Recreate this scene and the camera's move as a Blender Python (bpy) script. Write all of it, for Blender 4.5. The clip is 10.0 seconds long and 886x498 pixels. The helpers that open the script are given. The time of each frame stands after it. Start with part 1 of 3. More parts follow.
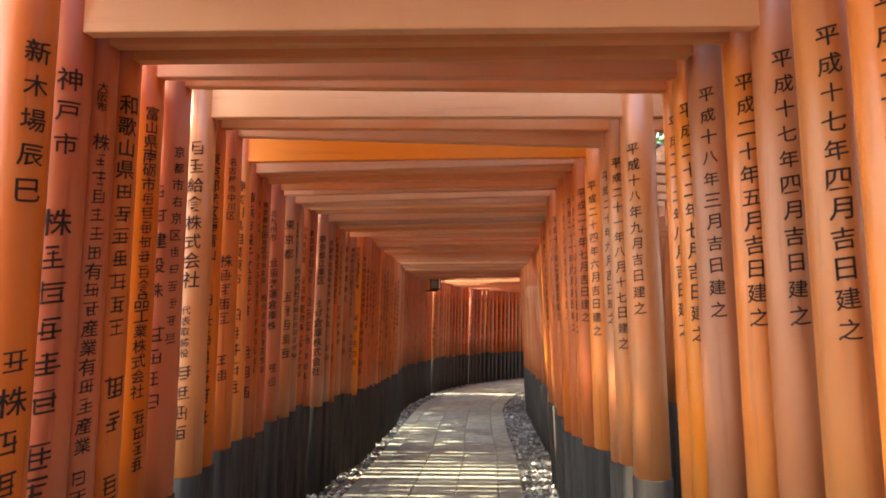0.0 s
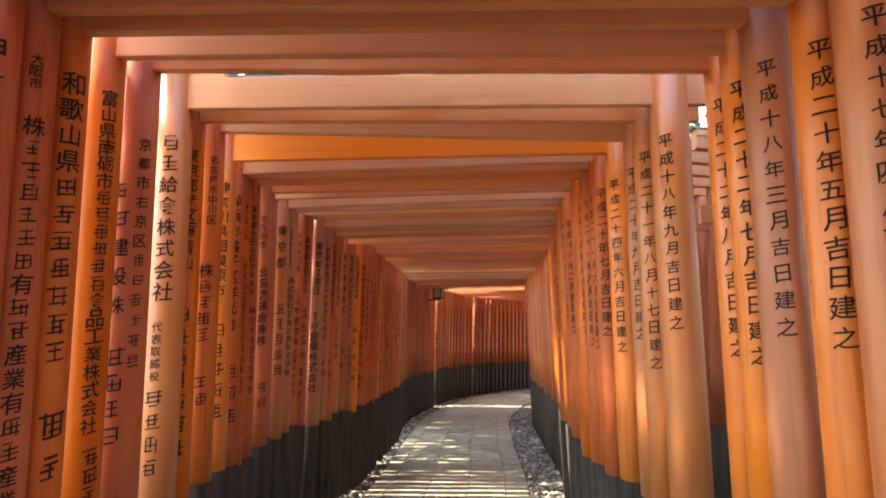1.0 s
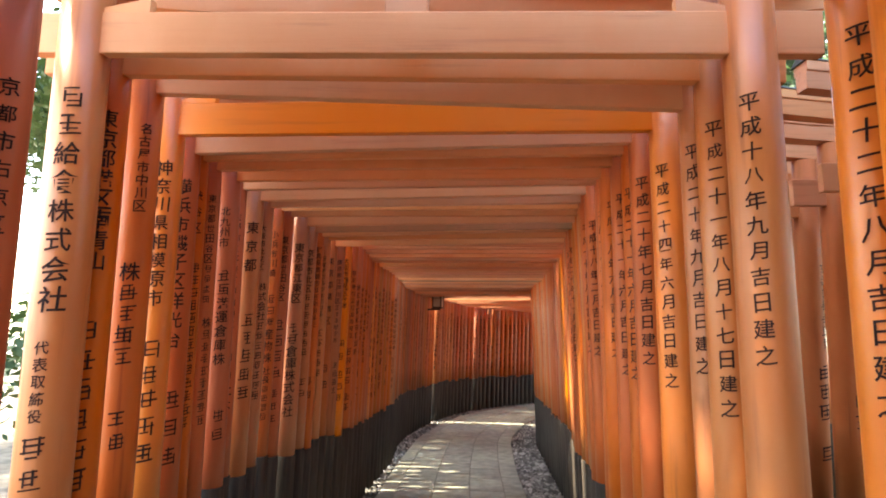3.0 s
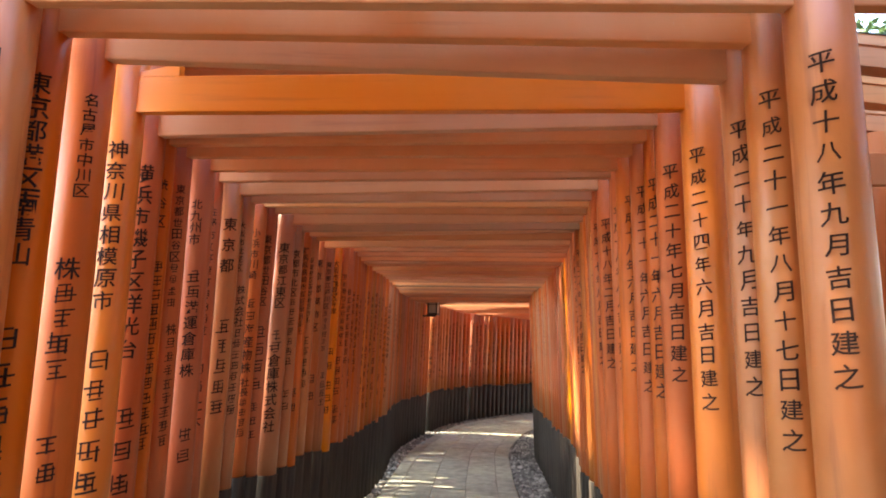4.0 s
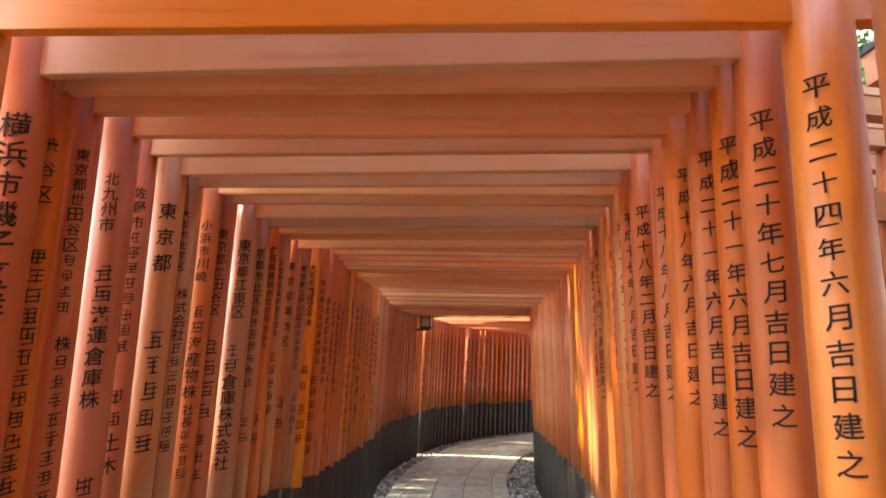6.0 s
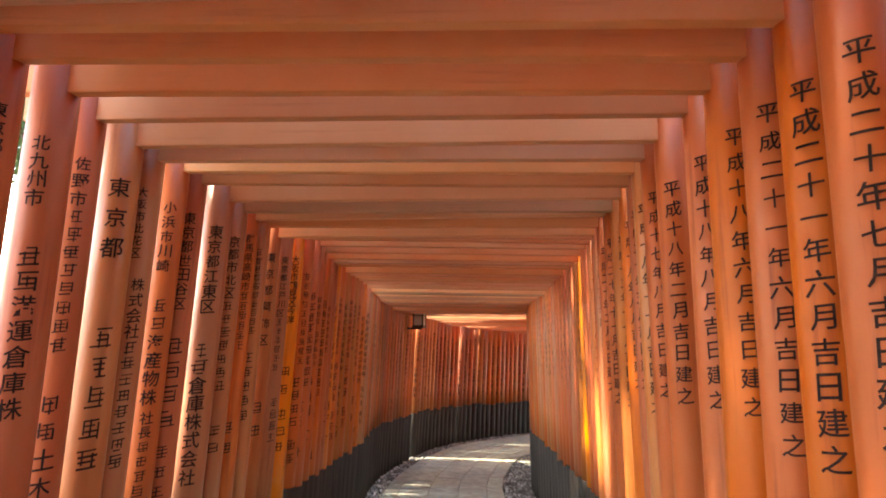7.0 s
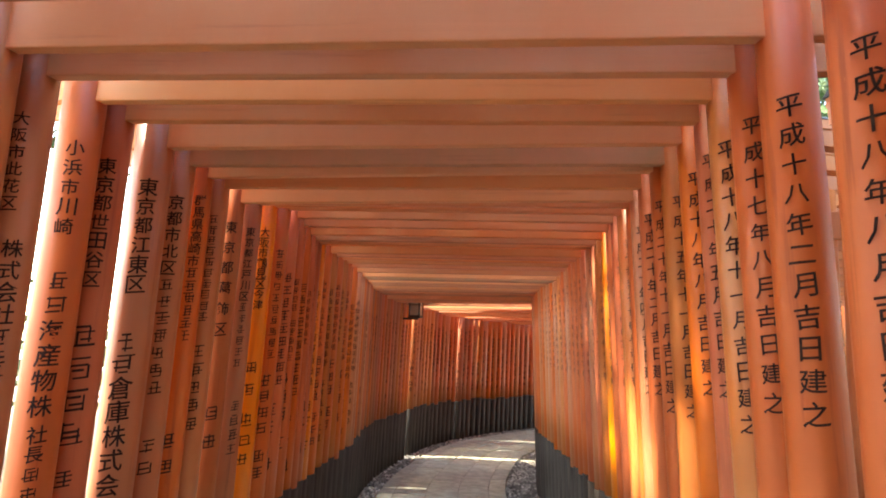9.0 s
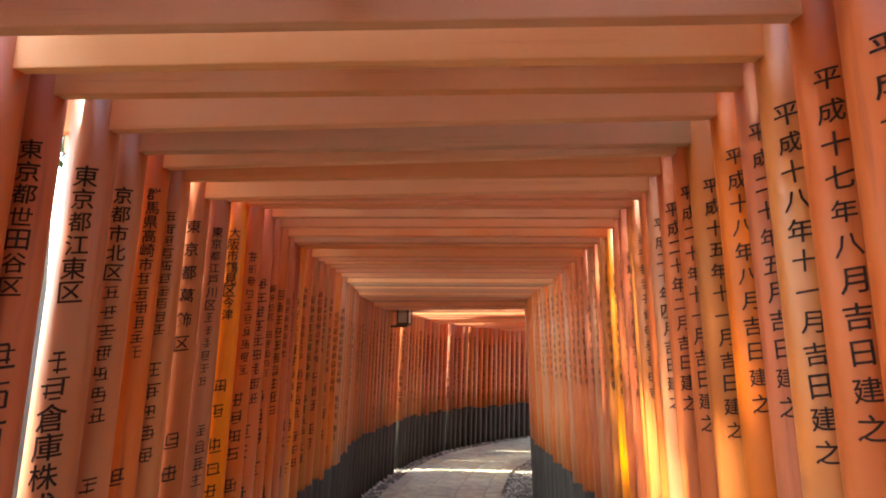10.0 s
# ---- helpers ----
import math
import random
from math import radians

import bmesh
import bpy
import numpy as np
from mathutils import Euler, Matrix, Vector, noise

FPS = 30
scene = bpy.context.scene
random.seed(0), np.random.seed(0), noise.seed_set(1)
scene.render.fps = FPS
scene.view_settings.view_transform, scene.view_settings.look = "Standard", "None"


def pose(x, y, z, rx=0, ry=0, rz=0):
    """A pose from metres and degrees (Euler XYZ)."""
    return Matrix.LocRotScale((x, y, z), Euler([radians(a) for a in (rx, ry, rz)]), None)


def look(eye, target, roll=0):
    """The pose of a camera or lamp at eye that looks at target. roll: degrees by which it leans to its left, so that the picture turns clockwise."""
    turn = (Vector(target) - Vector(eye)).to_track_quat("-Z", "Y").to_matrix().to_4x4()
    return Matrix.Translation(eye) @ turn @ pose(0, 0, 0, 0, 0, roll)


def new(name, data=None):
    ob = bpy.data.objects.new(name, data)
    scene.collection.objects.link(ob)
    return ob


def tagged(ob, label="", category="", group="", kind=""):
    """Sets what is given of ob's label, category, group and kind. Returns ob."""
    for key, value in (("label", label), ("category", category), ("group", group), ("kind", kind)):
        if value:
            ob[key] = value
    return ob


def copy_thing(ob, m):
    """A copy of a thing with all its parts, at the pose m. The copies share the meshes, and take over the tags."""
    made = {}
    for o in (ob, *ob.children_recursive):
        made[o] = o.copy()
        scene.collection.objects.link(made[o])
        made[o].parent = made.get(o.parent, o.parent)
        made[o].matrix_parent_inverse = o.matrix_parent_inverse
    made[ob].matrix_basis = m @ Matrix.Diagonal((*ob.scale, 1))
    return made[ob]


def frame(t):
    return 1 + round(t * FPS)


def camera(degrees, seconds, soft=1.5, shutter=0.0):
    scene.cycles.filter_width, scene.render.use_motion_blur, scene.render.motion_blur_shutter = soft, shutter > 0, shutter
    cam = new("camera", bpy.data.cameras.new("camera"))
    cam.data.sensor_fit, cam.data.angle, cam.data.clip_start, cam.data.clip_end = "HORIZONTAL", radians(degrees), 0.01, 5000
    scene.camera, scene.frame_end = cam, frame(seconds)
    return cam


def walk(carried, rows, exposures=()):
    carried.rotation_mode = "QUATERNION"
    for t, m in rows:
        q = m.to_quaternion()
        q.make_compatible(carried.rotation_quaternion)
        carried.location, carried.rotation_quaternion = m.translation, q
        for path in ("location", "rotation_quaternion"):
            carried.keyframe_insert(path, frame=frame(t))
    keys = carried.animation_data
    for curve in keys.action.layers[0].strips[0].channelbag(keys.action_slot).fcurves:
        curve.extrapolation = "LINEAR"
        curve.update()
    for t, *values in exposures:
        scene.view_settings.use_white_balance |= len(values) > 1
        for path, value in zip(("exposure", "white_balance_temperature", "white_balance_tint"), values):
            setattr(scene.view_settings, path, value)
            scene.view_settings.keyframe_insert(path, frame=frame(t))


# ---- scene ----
cam = camera(73.4, 10.0, soft=1.9)
METRES, EYE, TILT, LEAN, TURN = 3.6, 1.45, 0.0, 0.0, 4.2
ROWS = [
    (0.0, 0.0, 0.0, 0.0, 0.02, 5.61, 0.21),
    (0.5, -0.0018, 0.0462, 0.0027, 0.24, 6.05, 0.29),
    (1.0, -0.0052, 0.0977, 0.008, 0.24, 6.39, 0.44),
    (1.5, -0.0058, 0.1421, 0.0122, 0.22, 6.62, 0.44),
    (2.0, -0.0034, 0.1909, 0.0142, 0.34, 6.93, 0.14),
    (2.5, -0.001, 0.2396, 0.018, 0.5, 7.02, -0.35),
    (4.0, -0.0035, 0.3888, 0.023, -0.18, 7.82, -0.9),
    (4.5, -0.0033, 0.4337, 0.0243, -0.42, 8.21, -0.85),
    (5.0, -0.0017, 0.4838, 0.0237, -0.49, 8.82, -0.96),
    (5.5, 0.0006, 0.534, 0.0257, -0.46, 9.18, -1.17),
    (7.0, -0.0033, 0.6922, 0.0241, -1.47, 9.17, -1.18),
    (7.5, -0.0039, 0.7416, 0.0225, -1.62, 8.8, -1.2),
    (8.0, -0.0033, 0.7953, 0.021, -1.56, 8.49, -1.39),
    (8.5, -0.0018, 0.8468, 0.0229, -1.5, 8.25, -1.55),
    (9.0, -0.0034, 0.8978, 0.0235, -1.76, 8.38, -1.42),
    (9.5, -0.0068, 0.9483, 0.0244, -2.28, 8.74, -0.99),
    (10.0, -0.0087, 0.9982, 0.0276, -2.91, 9.04, -0.34),
]
walk(cam, [(t, pose(0, 0, EYE, TILT, LEAN, TURN) @ pose(METRES * x, METRES * y, METRES * z, 90 + pitch, roll, yaw)) for t, x, y, z, yaw, pitch, roll in ROWS],
     [(0.0, 4.15), (2.5, 4.15), (5.0, 4.3), (7.5, 4.42), (10.0, 4.45)])
scene.view_settings.use_white_balance = True
scene.view_settings.white_balance_temperature = 7700

# ---- daylight ----
SUN_FROM = Vector((-0.74, -0.025, 1.0)).normalized()
world = bpy.data.worlds.new("sky")
scene.world = world
world.use_nodes = True
sky = world.node_tree.nodes.new("ShaderNodeTexSky")
sky.sky_type, sky.sun_disc = "NISHITA", False
sky.sun_elevation = math.asin(SUN_FROM.z)
sky.sun_rotation = math.atan2(SUN_FROM.x, SUN_FROM.y)
background = world.node_tree.nodes["Background"]
background.inputs["Strength"].default_value = 0.15
world.node_tree.links.new(sky.outputs[0], background.inputs["Color"])
sun = new("sun", bpy.data.lights.new("sun", "SUN"))
sun.data.energy, sun.data.angle, sun.data.color = 1.6, radians(0.8), (1.0, 0.93, 0.82)
sun.matrix_world = look(SUN_FROM * 30, (0, 0, 0))


# ---- materials ----
def shader(name, rough=0.5, metal=0.0):
    mat = bpy.data.materials.new(name)
    mat.use_nodes = True
    bsdf = mat.node_tree.nodes["Principled BSDF"]
    bsdf.inputs["Roughness"].default_value = rough
    bsdf.inputs["Metallic"].default_value = metal
    return mat, bsdf, mat.node_tree.nodes, mat.node_tree.links


def ramp(nodes, links, fac, stops):
    r = nodes.new("ShaderNodeValToRGB")
    while len(r.color_ramp.elements) < len(stops):
        r.color_ramp.elements.new(0.5)
    for e, (p, c) in zip(r.color_ramp.elements, stops):
        e.position, e.color = p, (*c, 1)
    links.new(fac, r.inputs[0])
    return r.outputs["Color"]


def noise_at(nodes, links, scale, size=1.0, detail=4.0, space="Object", rough=0.6):
    """Noise over the object's own coordinates, shifted from object to object."""
    co = nodes.new("ShaderNodeTexCoord")
    info = nodes.new("ShaderNodeObjectInfo")
    mul = nodes.new("ShaderNodeMath")
    mul.operation = "MULTIPLY"
    mul.inputs[1].default_value = 37.0
    links.new(info.outputs["Random"], mul.inputs[0])
    add = nodes.new("ShaderNodeVectorMath")
    add.operation = "ADD"
    links.new(co.outputs[space], add.inputs[0])
    links.new(mul.outputs[0], add.inputs[1])
    mp = nodes.new("ShaderNodeMapping")
    mp.inputs["Scale"].default_value = scale
    links.new(add.outputs[0], mp.inputs["Vector"])
    n = nodes.new("ShaderNodeTexNoise")
    n.inputs["Scale"].default_value, n.inputs["Detail"].default_value = size, detail
    n.inputs["Roughness"].default_value = rough
    links.new(mp.outputs[0], n.inputs["Vector"])
    return n.outputs["Fac"]


def mix(nodes, links, kind, fac, a, b):
    m = nodes.new("ShaderNodeMix")
    m.data_type, m.blend_type = "RGBA", kind
    for sock, v in ((m.inputs[0], fac), (m.inputs[6], a), (m.inputs[7], b)):
        if isinstance(v, (int, float)):
            sock.default_value = v
        elif isinstance(v, tuple):
            sock.default_value = (*v, 1)
        else:
            links.new(v, sock)
    return m.outputs[2]


def bump(nodes, links, bsdf, height, strength, distance=0.004):
    b = nodes.new("ShaderNodeBump")
    b.inputs["Strength"].default_value, b.inputs["Distance"].default_value = strength, distance
    links.new(height, b.inputs["Height"])
    links.new(b.outputs[0], bsdf.inputs["Normal"])


def hue_by_object(nodes, links, colour, sat, val):
    info = nodes.new("ShaderNodeObjectInfo")
    h = nodes.new("ShaderNodeHueSaturation")
    for key, lo, hi in (("Hue", 0.498, 0.505), ("Saturation", 1 - sat, 1 + sat), ("Value", 1 - val, 1 + val)):
        m = nodes.new("ShaderNodeMapRange")
        m.inputs["To Min"].default_value, m.inputs["To Max"].default_value = lo, hi
        links.new(info.outputs["Random"], m.inputs["Value"])
        links.new(m.outputs[0], h.inputs[key])
    links.new(colour, h.inputs["Color"])
    return h.outputs[0]


def paint(name, base, pale, dark, rough, along, fade=0.45):
    """Vermilion paint on wood: faded clouds, streaks along the grain, fine cracks and scuffs."""
    mat, bsdf, nodes, links = shader(name, rough)
    grain = (26, 26, 1.3) if along == "z" else (1.3, 26, 26)
    clouds = noise_at(nodes, links, (2.2, 2.2, 1.2), 1.6, 5)
    streaks = noise_at(nodes, links, grain, 1.0, 6)
    specks = noise_at(nodes, links, (90, 90, 40), 1.0, 3)
    colour = ramp(nodes, links, clouds, [(0.34, base), (0.36 + fade, pale)])
    dirt = ramp(nodes, links, streaks, [(0.30, (1, 1, 1)), (0.42, (0, 0, 0))])
    depth = 0.5 if along == "z" else 0.28
    colour = mix(nodes, links, "MIX", mix(nodes, links, "MULTIPLY", 1.0, dirt, (depth,) * 3), colour, dark)
    scuff = ramp(nodes, links, specks, [(0.66, (0, 0, 0)), (0.74, (0.5, 0.5, 0.5))])
    colour = mix(nodes, links, "MIX", scuff, colour, pale)
    links.new(hue_by_object(nodes, links, colour, 0.06, 0.10), bsdf.inputs["Base Color"])
    links.new(ramp(nodes, links, streaks, [(0.2, (rough + 0.2,) * 3), (0.7, (rough - 0.06,) * 3)]), bsdf.inputs["Roughness"])
    bsdf.inputs["Specular IOR Level"].default_value = 0.5 if rough < 0.4 else 0.32
    bump(nodes, links, bsdf, streaks, 0.35, 0.003)
    return mat


PAINTS = {
    "vermilion": ((0.498, 0.100, 0.023), (0.490, 0.132, 0.042), (0.177, 0.035, 0.014), 0.45),
    "orange": ((0.662, 0.166, 0.013), (0.681, 0.206, 0.031), (0.331, 0.073, 0.016), 0.34),
    "faded": ((0.466, 0.139, 0.044), (0.482, 0.189, 0.075), (0.241, 0.071, 0.034), 0.36),
    "weathered": ((0.394, 0.105, 0.032), (0.394, 0.146, 0.055), (0.145, 0.049, 0.023), 0.58),
    "mossy": ((0.322, 0.105, 0.039), (0.225, 0.139, 0.051), (0.121, 0.056, 0.023), 0.62),
}
PILLAR_PAINT = {k: paint(k + "_paint_pillar", *v, "z") for k, v in PAINTS.items()}
# tan beam paints, lightened so the colour stands in for light the beams lack
LIGHTENED_BEAM_PAINTS = {
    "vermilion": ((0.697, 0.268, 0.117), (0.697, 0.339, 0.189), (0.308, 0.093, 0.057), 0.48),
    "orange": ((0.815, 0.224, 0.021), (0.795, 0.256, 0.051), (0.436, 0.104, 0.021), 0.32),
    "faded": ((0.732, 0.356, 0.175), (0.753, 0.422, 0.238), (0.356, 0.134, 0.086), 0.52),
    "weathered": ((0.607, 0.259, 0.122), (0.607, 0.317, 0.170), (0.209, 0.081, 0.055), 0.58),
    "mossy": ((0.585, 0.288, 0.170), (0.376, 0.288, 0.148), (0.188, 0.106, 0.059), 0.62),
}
LIGHTENED_BEAM_PAINT = {k: paint(k + "_paint_lightened_beam", *v, "x") for k, v in LIGHTENED_BEAM_PAINTS.items()}


def black_paint():
    mat, bsdf, nodes, links = shader("black_paint", 0.8)
    bsdf.inputs["Specular IOR Level"].default_value = 0.25
    streaks = noise_at(nodes, links, (30, 30, 1.6), 1.0, 6)
    clouds = noise_at(nodes, links, (4, 4, 2), 1.5, 4)
    colour = ramp(nodes, links, streaks, [(0.35, (0.020, 0.017, 0.014)), (0.78, (0.075, 0.061, 0.047))])
    dust = ramp(nodes, links, clouds, [(0.52, (0, 0, 0)), (0.8, (0.35, 0.35, 0.35))])
    links.new(mix(nodes, links, "MIX", dust, colour, (0.08, 0.068, 0.054)), bsdf.inputs["Base Color"])
    bump(nodes, links, bsdf, streaks, 0.5, 0.003)
    return mat


def plain(name, c, rough, size=8.0, vary=0.35, scale=(1, 1, 1), relief=0.3):
    mat, bsdf, nodes, links = shader(name, rough)
    n = noise_at(nodes, links, scale, size, 6)
    colour = ramp(nodes, links, n, [(0.3, tuple(v * (1 - vary) for v in c)), (0.7, tuple(min(1, v * (1 + vary)) for v in c))])
    links.new(hue_by_object(nodes, links, colour, 0.1, 0.12), bsdf.inputs["Base Color"])
    bump(nodes, links, bsdf, n, relief)
    return mat


BLACK = black_paint()
INK = plain("black_ink", (0.034, 0.017, 0.014), 0.8, 60, 0.5, relief=0.05)
INK.node_tree.nodes["Principled BSDF"].inputs["Specular IOR Level"].default_value = 0.12
STONE = plain("paving_stone", (0.285, 0.29, 0.22), 0.75, 7, 0.32)
MORTAR = plain("joint_mortar", (0.16, 0.145, 0.12), 0.9, 20, 0.4)


def pebble_stone():
    """Each stone its own grey."""
    mat, bsdf, nodes, links = shader("pebbles", 0.75)
    geo = nodes.new("ShaderNodeNewGeometry")
    n = noise_at(nodes, links, (1, 1, 1), 60, 4)
    tone = ramp(nodes, links, geo.outputs["Random Per Island"], [(0.0, (0.08, 0.078, 0.066)), (0.6, (0.21, 0.205, 0.175)), (1.0, (0.58, 0.56, 0.48))])
    links.new(mix(nodes, links, "MULTIPLY", 0.5, tone, ramp(nodes, links, n, [(0.3, (0.5, 0.5, 0.5)), (0.7, (1, 1, 1))])), bsdf.inputs["Base Color"])
    bump(nodes, links, bsdf, n, 0.4)
    return mat


PEBBLE = pebble_stone()
EARTH = plain("earth", (0.18, 0.145, 0.10), 0.95, 5, 0.5)
LAMP_WOOD = plain("dark_lamp_wood", (0.05, 0.035, 0.025), 0.6, 20, 0.4, (1, 1, 0.2))
LAMP_PAPER = plain("lamp_glass", (0.42, 0.36, 0.27), 0.3, 5, 0.1)
CAP = plain("lintel_cap", (0.03, 0.028, 0.026), 0.6, 10, 0.4)
BARK = plain("bark", (0.12, 0.085, 0.06), 0.9, 6, 0.5, (1, 1, 0.2), 1.0)
LEAF = plain("leaves", (0.055, 0.10, 0.03), 0.6, 2, 0.4)


# ---- building helpers ----
def part(name, bm, material, parent=None, label=""):
    me = bpy.data.meshes.new(name)
    bm.to_mesh(me)
    bm.free()
    me.materials.append(material)
    ob = new(name, me)
    if parent:
        ob.parent = parent
    return tagged(ob, label)


def smooth(bm):
    for f in bm.faces:
        f.smooth = True
    return bm


def box(bm, lo, hi, bevel=0.0):
    made = bmesh.ops.create_cube(bm, size=1.0)["verts"]
    for v in made:
        v.co = Vector([lo[i] + (v.co[i] + 0.5) * (hi[i] - lo[i]) for i in range(3)])
    if bevel:
        edges = list({e for v in made for e in v.link_edges})
        bmesh.ops.bevel(bm, geom=edges, offset=bevel, segments=2, affect="EDGES", profile=0.6)


def lathe(bm, rings, segments=24, centre=(0, 0)):
    """A round body about the z axis from (radius, z) rings, closed at both ends."""
    loops = []
    for r, z in rings:
        loops.append([bm.verts.new((centre[0] + r * math.cos(a), centre[1] + r * math.sin(a), z))
                      for a in (2 * math.pi * k / segments for k in range(segments))])
    for a, b in zip(loops, loops[1:]):
        for k in range(segments):
            f = bm.faces.new((a[k], a[(k + 1) % segments], b[(k + 1) % segments], b[k]))
            f.smooth = True
    bm.faces.new(loops[0][::-1])
    bm.faces.new(loops[-1])


def smoothstep(a, b, x):
    t = min(1, max(0, (x - a) / (b - a)))
    return t * t * (3 - 2 * t)


# ---- the line of the tunnel: inner faces of both rows of pillars, and the ground ----
def ground_z(y):
    """The path falls gently all along, a little less towards the bend."""
    return -0.0423 * min(y, 9.2) - 0.030 * max(0, y - 9.2)


LEFT_ROW = [(-3.0, -0.85), (0.0, -1.00), (1.02, -1.10), (1.69, -1.17), (2.2, -1.26), (2.9, -1.355), (3.5, -1.43), (4.1, -1.49), (4.55, -1.56), (5.2, -1.56),
            (5.56, -1.48), (6.2, -1.43), (6.65, -1.37), (7.2, -1.36), (7.8, -1.385), (9.44, -1.37), (10.2, -1.43), (11.0, -1.50)]
RIGHT_ROW = [(-3.0, 1.00), (0.0, 0.93), (1.19, 0.83), (1.85, 0.805), (2.3, 0.72), (2.95, 0.635), (3.53, 0.563), (4.2, 0.51), (4.9, 0.485), (5.3, 0.52),
             (5.7, 0.54), (6.0, 0.54), (6.6, 0.60), (6.8, 0.635), (7.3, 0.65), (7.9, 0.635), (9.44, 0.645), (10.4, 0.63), (11.0, 0.62)]


def along(table, y):
    return float(np.interp(y, [a for a, _ in table], [b for _, b in table]))


BEND = 11.0


def station(s):
    """Place of the left and right pillar's inner face at s metres along, and the heading (to the right of +y)."""
    if s <= BEND:
        return Vector((along(LEFT_ROW, s), s)), Vector((along(RIGHT_ROW, s), s)), 0.0
    u, n = s - BEND, 60
    p, head = Vector((-1.50, BEND)), 0.0
    for k in range(n):
        v = u * (k + 0.5) / n
        head = 0.16 * smoothstep(0, 2.0, v) + 0.5 * smoothstep(2.2, 7.5, v) + 0.5 * smoothstep(7.5, 11, v)
        p = p + Vector((math.sin(head), math.cos(head))) * (u / n)
    return p, p + 2.12 * Vector((math.cos(head), -math.sin(head))), head


# ---- inscriptions ----
GLYPHS = {}


def glyph(ch):
    """Flat outline mesh of one character in the built-in font: vertices about its middle, one high, and faces."""
    if ch not in GLYPHS:
        curve = bpy.data.curves.new("glyph", "FONT")
        curve.body, curve.resolution_u = ch, 2
        curve.offset = 0.011
        ob = new("glyph", curve)
        dg = bpy.context.evaluated_depsgraph_get()
        me = bpy.data.meshes.new_from_object(ob.evaluated_get(dg))
        bpy.data.objects.remove(ob)
        bm = bmesh.new()
        bm.from_mesh(me)
        xs, ys = [v.co.x for v in bm.verts], [v.co.y for v in bm.verts]
        cx, cy = (min(xs) + max(xs)) / 2, (min(ys) + max(ys)) / 2
        size = max(max(xs) - min(xs), max(ys) - min(ys), 0.6)
        for v in bm.verts:
            v.co = Vector(((v.co.x - cx) / size, (v.co.y - cy) / size, 0))
        for k in range(-3, 4):
            bmesh.ops.bisect_plane(bm, geom=bm.verts[:] + bm.edges[:] + bm.faces[:], plane_co=(k * 0.14, 0, 0), plane_no=(1, 0, 0))
        bm.verts.index_update()
        GLYPHS[ch] = ([v.co.copy() for v in bm.verts], [[v.index for v in f.verts] for f in bm.faces])
        bm.free()
        bpy.data.meshes.remove(me)
        bpy.data.curves.remove(curve)
    return GLYPHS[ch]


def wrap(u, r, facing):
    """A point u metres along the pillar's skin from the line that faces the walker."""
    a = facing + u / r
    return r * math.cos(a), r * math.sin(a)


def lettering(text, r, facing, top, pitch, size, rng):
    """One mesh for each character down the pillar."""
    done, z = [], top
    for ch in text:
        bm = bmesh.new()
        verts, faces = glyph(ch)
        tilt, k = rng.uniform(-0.05, 0.05), size * rng.uniform(0.92, 1.06)
        made = []
        for v in verts:
            x, y = v.x * k, v.y * k + v.x * k * 0.10
            x, y = x * math.cos(tilt) - y * math.sin(tilt), x * math.sin(tilt) + y * math.cos(tilt)
            px, py = wrap(x, r + 0.0018, facing)
            made.append(bm.verts.new((px, py, z + y)))
        for f in faces:
            bm.faces.new([made[i] for i in f])
        done.append(bm)
        z -= pitch
    return done


def bar(bm, r, facing, u0, u1, z0, z1, slant=0.0):
    n = max(1, int((u1 - u0) / 0.012))
    cols = []
    for k in range(n + 1):
        px, py = wrap(u0 + (u1 - u0) * k / n, r + 0.0018, facing)
        dz = slant * (u1 - u0) * (k / n - 0.5)
        cols.append((bm.verts.new((px, py, z0 + dz)), bm.verts.new((px, py, z1 + dz))))
    for a, b in zip(cols, cols[1:]):
        bm.faces.new((a[0], b[0], b[1], a[1]))


def bars(bm, columns, r, facing, rng):
    """Plain bars in the place of writing: (offset, top, pitch, size, groups) for each column; groups of bars with gaps between."""
    for offset, top, pitch, size, groups in columns:
        z = top
        for count in groups:
            for _ in range(count):
                h = size * 0.5
                lines = rng.choice((3, 4, 4))
                for k in range(lines):
                    w, c = size * rng.uniform(0.2, 0.46), offset + size * rng.uniform(-0.1, 0.1)
                    zc = z + h - (k + rng.uniform(0.35, 0.65)) * 2 * h / lines
                    t = size * rng.uniform(0.035, 0.055)
                    bar(bm, r, facing, c - w, c + w, zc - t, zc + t, 0.14)
                for sgn in rng.choice(((-1, 1), (0,), (-1, 0, 1), (-0.6, 0.6))):
                    c, m = offset + size * (0.3 * sgn + rng.uniform(-0.05, 0.05)), z + h * rng.uniform(-0.3, 0.3)
                    t, g = size * rng.uniform(0.035, 0.055), h * rng.uniform(0.5, 0.8)
                    bar(bm, r + 0.0004, facing, c - t, c + t, m - g, m + g)
                z -= pitch
            z -= pitch * rng.uniform(0.5, 1.2)
    return bm


# ---- gates ----
DATE_TOP = [(1.5, 2.14), (2.1, 2.19), (2.9, 2.19), (3.2, 2.15), (5.2, 2.135), (5.6, 2.12), (6.0, 2.08), (10.0, 2.0)]
BASE_HIGH, CLEAR = 0.80, 2.52


